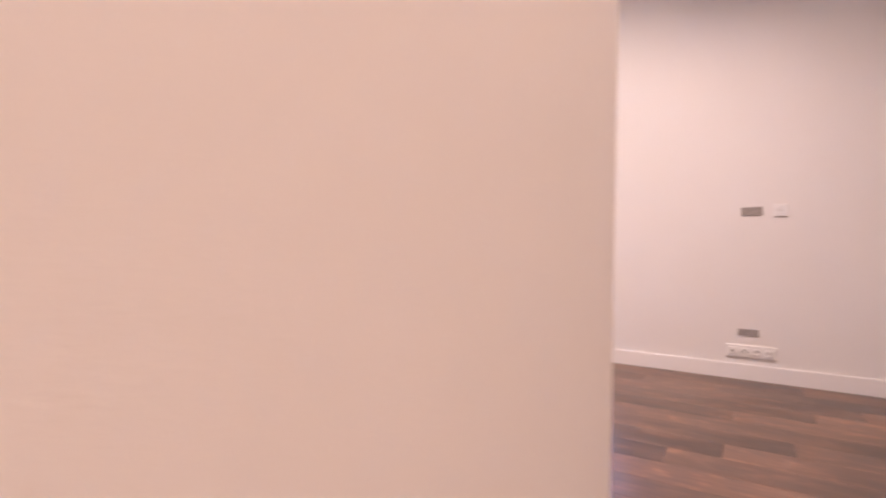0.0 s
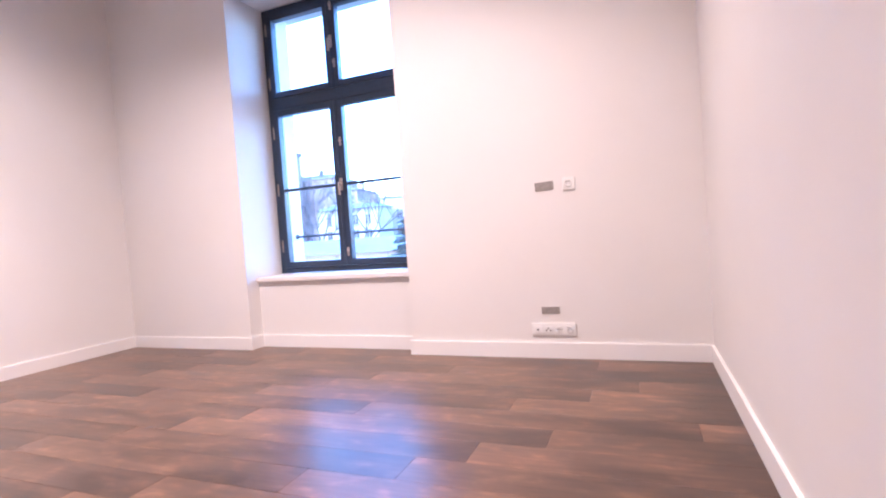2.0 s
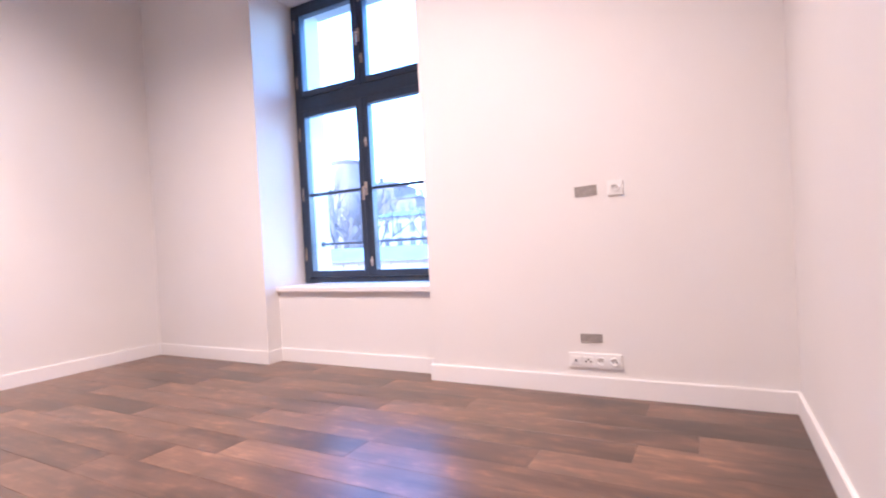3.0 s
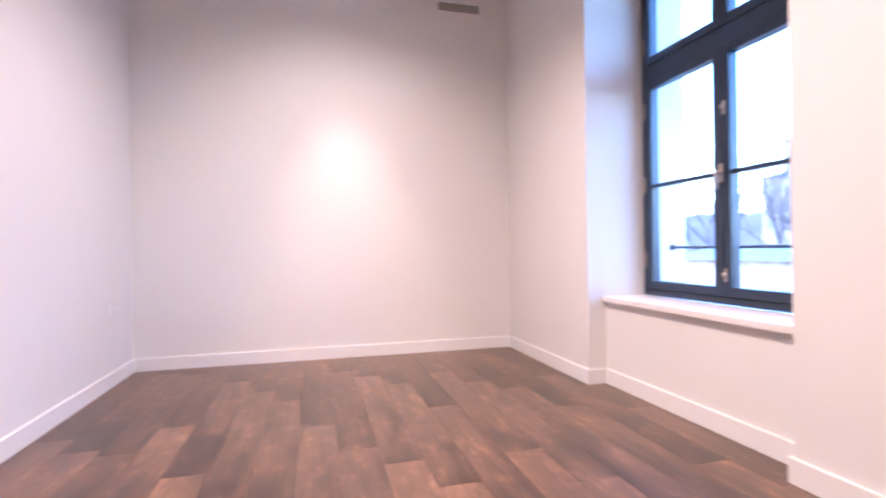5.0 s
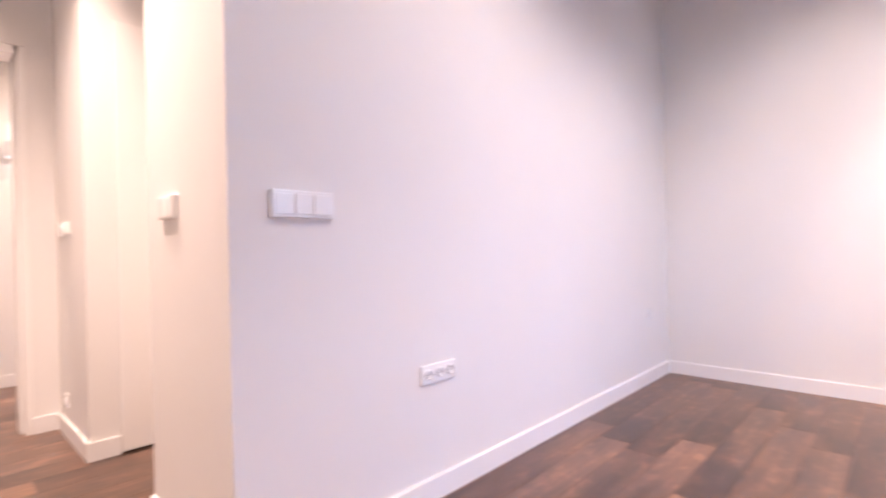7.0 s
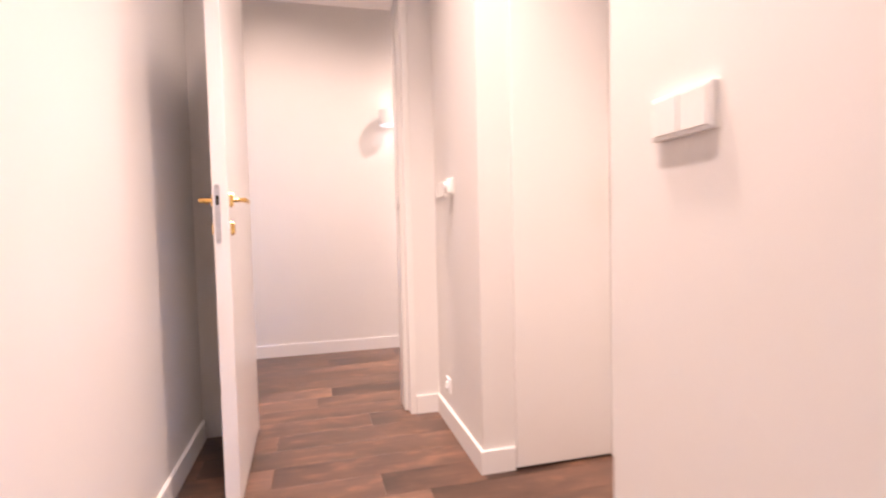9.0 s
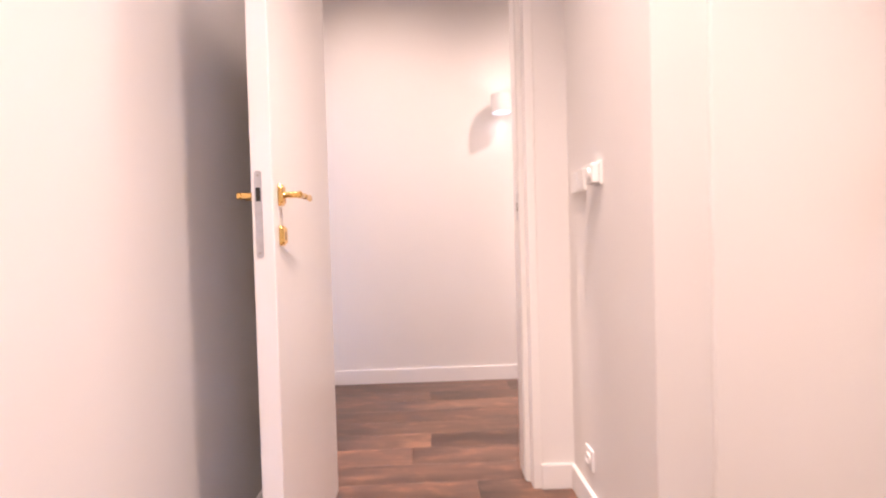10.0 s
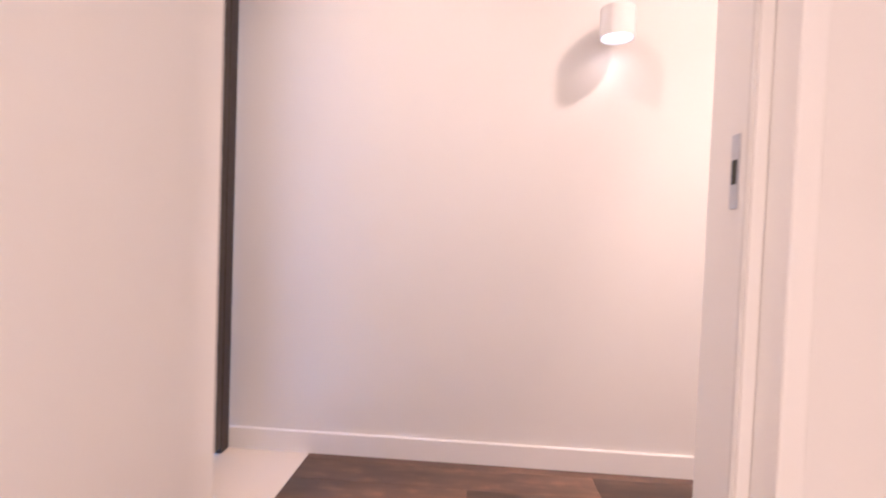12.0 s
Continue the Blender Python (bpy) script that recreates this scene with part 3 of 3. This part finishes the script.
ROOF = plain("red_grey_roof", (0.12, 0.10, 0.105), 0.85, 0, 0.3, 2)
SHEDROOF = plain("pale_green_sheet_roof", (0.15, 0.18, 0.19), 0.8, 0, 0.2, 1)
DARKWIN = plain("dark_window_pane", (0.06, 0.065, 0.075), 0.6)
BARK = plain("winter_bark", (0.09, 0.085, 0.09), 0.9, 0, 0.3, 12)
NEEDLE = plain("spruce_needles", (0.045, 0.070, 0.075), 0.8, 0, 0.4, 3)
GZ = -9.0
bm = bmesh.new()
bmesh.ops.create_grid(bm, x_segments=8, y_segments=8, size=600, matrix=Matrix.Translation((0, 604, GZ)))
structure("ground", bm, GRASS, "flat winter ground between the houses", "ground")


bm = bmesh.new()
rnd = random.Random(3)
ridge = []
for i in range(61):
    x = -230 + i * 5
    top = 16 + 3.0 * math.sin(x * 0.021 + 1.2) + rnd.uniform(-0.5, 0.5)
    ridge.append([bm.verts.new((x, y, GZ + (top - GZ) * f)) for y, f in ((110, 0.0), (132, 0.55), (150, 0.9), (165, 1.0), (215, 0.0))])
for a, b in zip(ridge, ridge[1:]):
    for k in range(4):
        bm.faces.new((a[k], b[k], b[k + 1], a[k + 1]))
structure("backdrop", bm, WOODS, "low wooded winter hill behind the houses", "hill")


def house(name, label, x, y, w, d, eave, wall, roofm, rise, windows, turn=0, win=(1.0, 1.5), chimney=0.2):
    """A house with its front at local y = 0; windows: (x from the middle, height of the middle) on the front."""
    t = thing(name, label, "building", "", pose(x, y, GZ, 0, 0, turn))
    h = eave - GZ
    part("wall", box(-w / 2, w / 2, 0, d, 0, h), wall, t)
    bm = bmesh.new()
    o = 0.3
    pts = [bm.verts.new(c) for c in ((-w / 2 - o, -o, h), (w / 2 + o, -o, h), (w / 2 + o, d + o, h), (-w / 2 - o, d + o, h),
                                     (-w / 2 + d * 0.3, d / 2, h + rise), (w / 2 - d * 0.3, d / 2, h + rise))]
    for f in ((0, 1, 5, 4), (2, 3, 4, 5), (1, 2, 5), (3, 0, 4), (3, 2, 1, 0)):
        bm.faces.new([pts[i] for i in f])
    part("roof", bm, roofm, t)
    part("gutter", box(-w / 2 - o, w / 2 + o, -o - 0.06, -o, h - 0.05, h + 0.02), SHEDROOF, t)
    for wx, height in windows:
        wz = height - GZ
        g = part("window", box(wx - win[0] / 2, wx + win[0] / 2, -0.02, 0.02, wz - win[1] / 2, wz + win[1] / 2), DARKWIN, t)
        part("window_frame", boxes([(wx - 0.04, wx + 0.04, -0.05, -0.02, wz - win[1] / 2, wz + win[1] / 2),
                                    (wx - win[0] / 2, wx + win[0] / 2, -0.05, -0.02, wz + win[1] * 0.13, wz + win[1] * 0.18)]), GREYPLASTER, g)
        part("window_ledge", box(wx - win[0] / 2 - 0.1, wx + win[0] / 2 + 0.1, -0.14, 0.0, wz - win[1] / 2 - 0.10, wz - win[1] / 2), GREYPLASTER, g)
    if chimney:
        part("chimney", box(w * chimney, w * chimney + 0.7, d * 0.4, d * 0.4 + 0.7, h + rise * 0.4, h + rise + 0.7), BRICKW, t)
    return t


def grid(xs, zs):
    return [(x, z) for x in xs for z in zs]


house("apartment_building", "long weathered brick building with rows of windows", -57.0, 74, 17, 9, 11.9, BRICKW, ROOF, 1.4,
      grid((-7, -4.5, -2, 0.5, 3, 5.5, 7.3), (10.2, 7.2, 4.2)), 4)
house("apartment_building", "lower brick wing beside the long building", -46.0, 73, 5.5, 8, 9.2, BRICKW, ROOF, 1.0, grid((-1.6, 0.2, 1.9), (7.6, 4.8)), 4, chimney=0.3)
tower = thing("round_tower", "round brick tower with a flat conical cap", "tower", "", pose(-56.6, 72, GZ))
part("wall", cyl(2.75, 2.65, 25.0, pose(0, 0, 12.5), 40), BRICKW, tower, "", True)
part("cornice", cyl(2.8, 3.05, 0.5, pose(0, 0, 25.25), 40), BRICKW, tower, "", True)
part("roof", cyl(3.1, 0.1, 0.7, pose(0, 0, 25.85), 40), ROOF, tower, "dark conical cap", True)
for a in (-70, -35, 0):
    for z in (23.6, 20.6):
        g = part("window", box(-0.4, 0.4, -2.74, -2.6, -0.6, 0.6), DARKWIN, tower)
        g.matrix_world = pose(0, 0, z, 0, 0, a)
house("villa", "tall white plastered house with a small attic window", -22.6, 44.0, 6.2, 7, 4.85, PLASTER, SHEDROOF, 0.35,
      [(1.55, 3.1)], 0, (0.62, 0.92), 0)
# Side of the white villa; grey plaster carries its shade.
house("villa", "receding side wall of the white villa, its shade painted grey", -16.9, 44.8, 5.0, 7, 4.5, GREYPLASTER, SHEDROOF, 0.4, [(-1.0, 1.2)], 24, (0.7, 0.9), 0)
house("villa", "low pale house with three windows on each floor", -24.6, 40.0, 6.4, 3.2, 3.75, PLASTER, SHEDROOF, 0.55,
      grid((-1.9, -0.5, 0.9, 2.2), (2.7, 1.35)), 3, (0.52, 0.85), 0.3)
house("townhouse", "pale flat building with long dark window bands", -9.6, 47.0, 9.5, 8, 4.2, GREYPLASTER, SHEDROOF, 0.3,
      grid((-2.9, 0.0, 2.9), (3.0, 1.2)), 5, (2.6, 0.75), 0.2)
shed = house("shed", "long low shed with a pale sheet roof", -17.0, 26.5, 22, 5, 0.1, PALEWALL, SHEDROOF, 0.85, [], 8, (0.5, 1.2), 0)
for i in range(19):
    x = -10.4 + i * 1.15
    part("cover_batten", box(x - 0.03, x + 0.03, -0.04, 0.0, 6.5, 9.0), BRICKW, shed)


def limb(bm, a, b, ra, rb, n=6):
    d = Vector(b) - Vector(a)
    m = Matrix.Translation((Vector(a) + Vector(b)) / 2) @ d.to_track_quat("Z", "Y").to_matrix().to_4x4()
    bm_cyl(bm, ra, rb, d.length, m, n)


def spruce(x, y, h, r):
    rnd = random.Random(int(x * 100))
    t = thing("spruce_tree", "dark green spruce with layered drooping boughs", "tree", "", pose(x, y, GZ))
    part("trunk", cyl(0.17, 0.015, h, pose(0, 0, h / 2), 10), BARK, t)
    verts, faces = [], []

    def tuft(c, d, size):
        """A small spray of needles: three crossed slivers along d."""
        side = d.cross(Vector((0, 0, 1))).normalized()
        up = side.cross(d).normalized()
        for q in range(3):
            a = q * math.pi / 3 + rnd.uniform(-0.3, 0.3)
            w = (side * math.cos(a) + up * math.sin(a)) * size * 0.28
            i = len(verts)
            verts.extend((tuple(c - w), tuple(c + w), tuple(c + d * size + w * 0.4), tuple(c + d * size - w * 0.4)))
            faces.append((i, i + 1, i + 2, i + 3))

    k = 0.25
    while k < h * 0.86:
        rr = 0.10 + r * (k / (h * 0.86)) ** 0.9
        z = h - k
        for j in range(int(7 + 7 * rr)):
            a = rnd.uniform(0, 2 * math.pi)
            L = rr * rnd.uniform(0.55, 1.15)
            lift = rnd.uniform(-0.16, 0.16)
            out = Vector((math.cos(a), math.sin(a), 0))
            n = max(2, int(L / 0.16))
            for s in range(n):
                q = (s + rnd.random()) / n
                c = out * (L * q) + Vector((0, 0, z + lift - 0.28 * L * q + 0.16 * L * q * q + rnd.uniform(-0.05, 0.05)))
                turn = rnd.uniform(-0.9, 0.9)
                d = Vector((math.cos(a + turn), math.sin(a + turn), rnd.uniform(-0.25, 0.35))).normalized()
                tuft(c, d, rnd.uniform(0.16, 0.34))
        k += 0.26
    me = bpy.data.meshes.new("crown")
    me.from_pydata(verts, [], faces)
    me.materials.append(NEEDLE)
    ob = new("crown", me)
    ob.parent = t


def bare_tree(x, y, h, seed):
    rnd = random.Random(seed)
    t = thing("bare_tree", "leafless winter tree with thin spreading branches", "tree", "bare trees", pose(x, y, GZ))
    bm = bmesh.new()

    def grow(a, d, length, rad, depth):
        b = a + d * length
        limb(bm, a, b, rad, rad * 0.65, 6 if depth < 3 else 4)
        if depth >= 5:
            return
        for i in range(3 if depth < 4 else 2):
            nd = (d + Vector((rnd.uniform(-0.75, 0.75), rnd.uniform(-0.75, 0.75), rnd.uniform(-0.1, 0.5)))).normalized()
            grow(b, nd, length * rnd.uniform(0.6, 0.8), rad * 0.62, depth + 1)
    grow(Vector((0, 0, 0)), Vector((0.05, 0, 1)).normalized(), h * 0.34, 0.23, 0)
    part("branches", bm, BARK, t)


spruce(-10.8, 24.0, 11.0, 3.6)
bare_tree(-23.2, 36.5, 16.0, 4)
bare_tree(-27.0, 36.0, 15.5, 9)
bare_tree(-31.0, 38.0, 17.0, 15)
bare_tree(-36.0, 37.0, 18.0, 21)
bare_tree(-40.0, 40.0, 18.5, 33)
bare_tree(-27.0, 56.0, 16.0, 27)

# ---- floors and boards ----
floor = structure("floor", boxes([(-4.15, 1.47, -4.42, 3.6, -0.2, -0.014), (1.47, 2.2, -4.42, -2.54, -0.2, -0.014)]), SUBFLOOR,
                  "brown smoked oak plank floor, satin finish", "floor")
structure("hall_stone_floor", boxes([(1.472, 1.95, -4.22, -2.745, -0.013, 0.0)]), STONE, "pale cream stone floor by the glazed door", "floor")


def board(x0, x1, y0, y1):
    g, b = 0.0003, 0.0007
    x0, x1, y0, y1 = x0 + g, x1 - g, y0 + g, y1 - g
    cx, cy = (x0 + x1) / 2, (y0 + y1) / 2
    hx, hy = (x1 - x0) / 2, (y1 - y0) / 2
    lo, mid, hi = -0.013, -b, 0.0
    v = [(sx * hx, sy * hy, z) for z in (lo, mid) for sx, sy in ((-1, -1), (1, -1), (1, 1), (-1, 1))]
    v += [(sx * (hx - b), sy * (hy - b), hi) for sx, sy in ((-1, -1), (1, -1), (1, 1), (-1, 1))]
    f = [(8, 9, 10, 11)]
    for base in (0, 4):
        f += [(base + i, base + (i + 1) % 4, base + 4 + (i + 1) % 4, base + 4 + i) for i in range(4)]
    me = bpy.data.meshes.new("board")
    me.from_pydata(v, [], f)
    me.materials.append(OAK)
    ob = new("board", me)
    ob.location = (cx, cy, 0)
    ob.parent = floor


LENGTH, WIDTH = 1.62, 0.19
JOINTS = {0.98: 0.27, 1.36: -0.525, 1.55: -0.14, 1.74: 0.075, 1.93: 0.355, 2.12: 0.95, 2.31: 0.105, 2.50: 0.475, 2.69: 0.71, 2.88: -0.45, 3.07: 0.47, -3.20: 0.675, -3.01: 0.77}
CUTS = (3.33, 0.0, -0.80, -1.735, -2.54, -2.745)


def span(y):
    """From which x to which x the boards run at y."""
    if y > 3.33:
        return NX0, NX1
    if y > 0.0:
        return XW, XE
    if y > -0.80:
        return 0.0, 1.365
    if y > -1.735:
        return -0.66, 1.365
    if y > -2.54:
        return 0.05, 1.365
    if y > -2.745:
        return 0.195, 1.216
    return -1.7, 1.47


def lay(xa, xb, ya, yb, joint):
    x = joint - LENGTH * 4
    while x < xb:
        a, b = max(x, xa), min(x + LENGTH, xb)
        if b - a > 0.004:
            board(a, b, ya, yb)
        x += LENGTH


rnd = random.Random(11)
for k in range(-31, 11):
    y0 = 1.55 + WIDTH * k
    ya, yb = max(y0, -4.22), min(y0 + WIDTH, 3.475)
    if yb - ya < 0.002:
        continue
    joint = JOINTS.get(round(y0, 2), rnd.uniform(-0.8, 0.8))
    cuts = [ya] + sorted(c for c in CUTS if ya < c < yb) + [yb]
    bands = [(a, b, *span((a + b) / 2)) for a, b in zip(cuts, cuts[1:])]
    left, right = max(b[2] for b in bands), min(b[3] for b in bands)
    lay(left, right, ya, yb, joint)
    for a, b, xa, xb in bands:
        if xa < left:
            lay(xa, left, a, b, joint)
        if xb > right:
            lay(right, xb, a, b, joint)
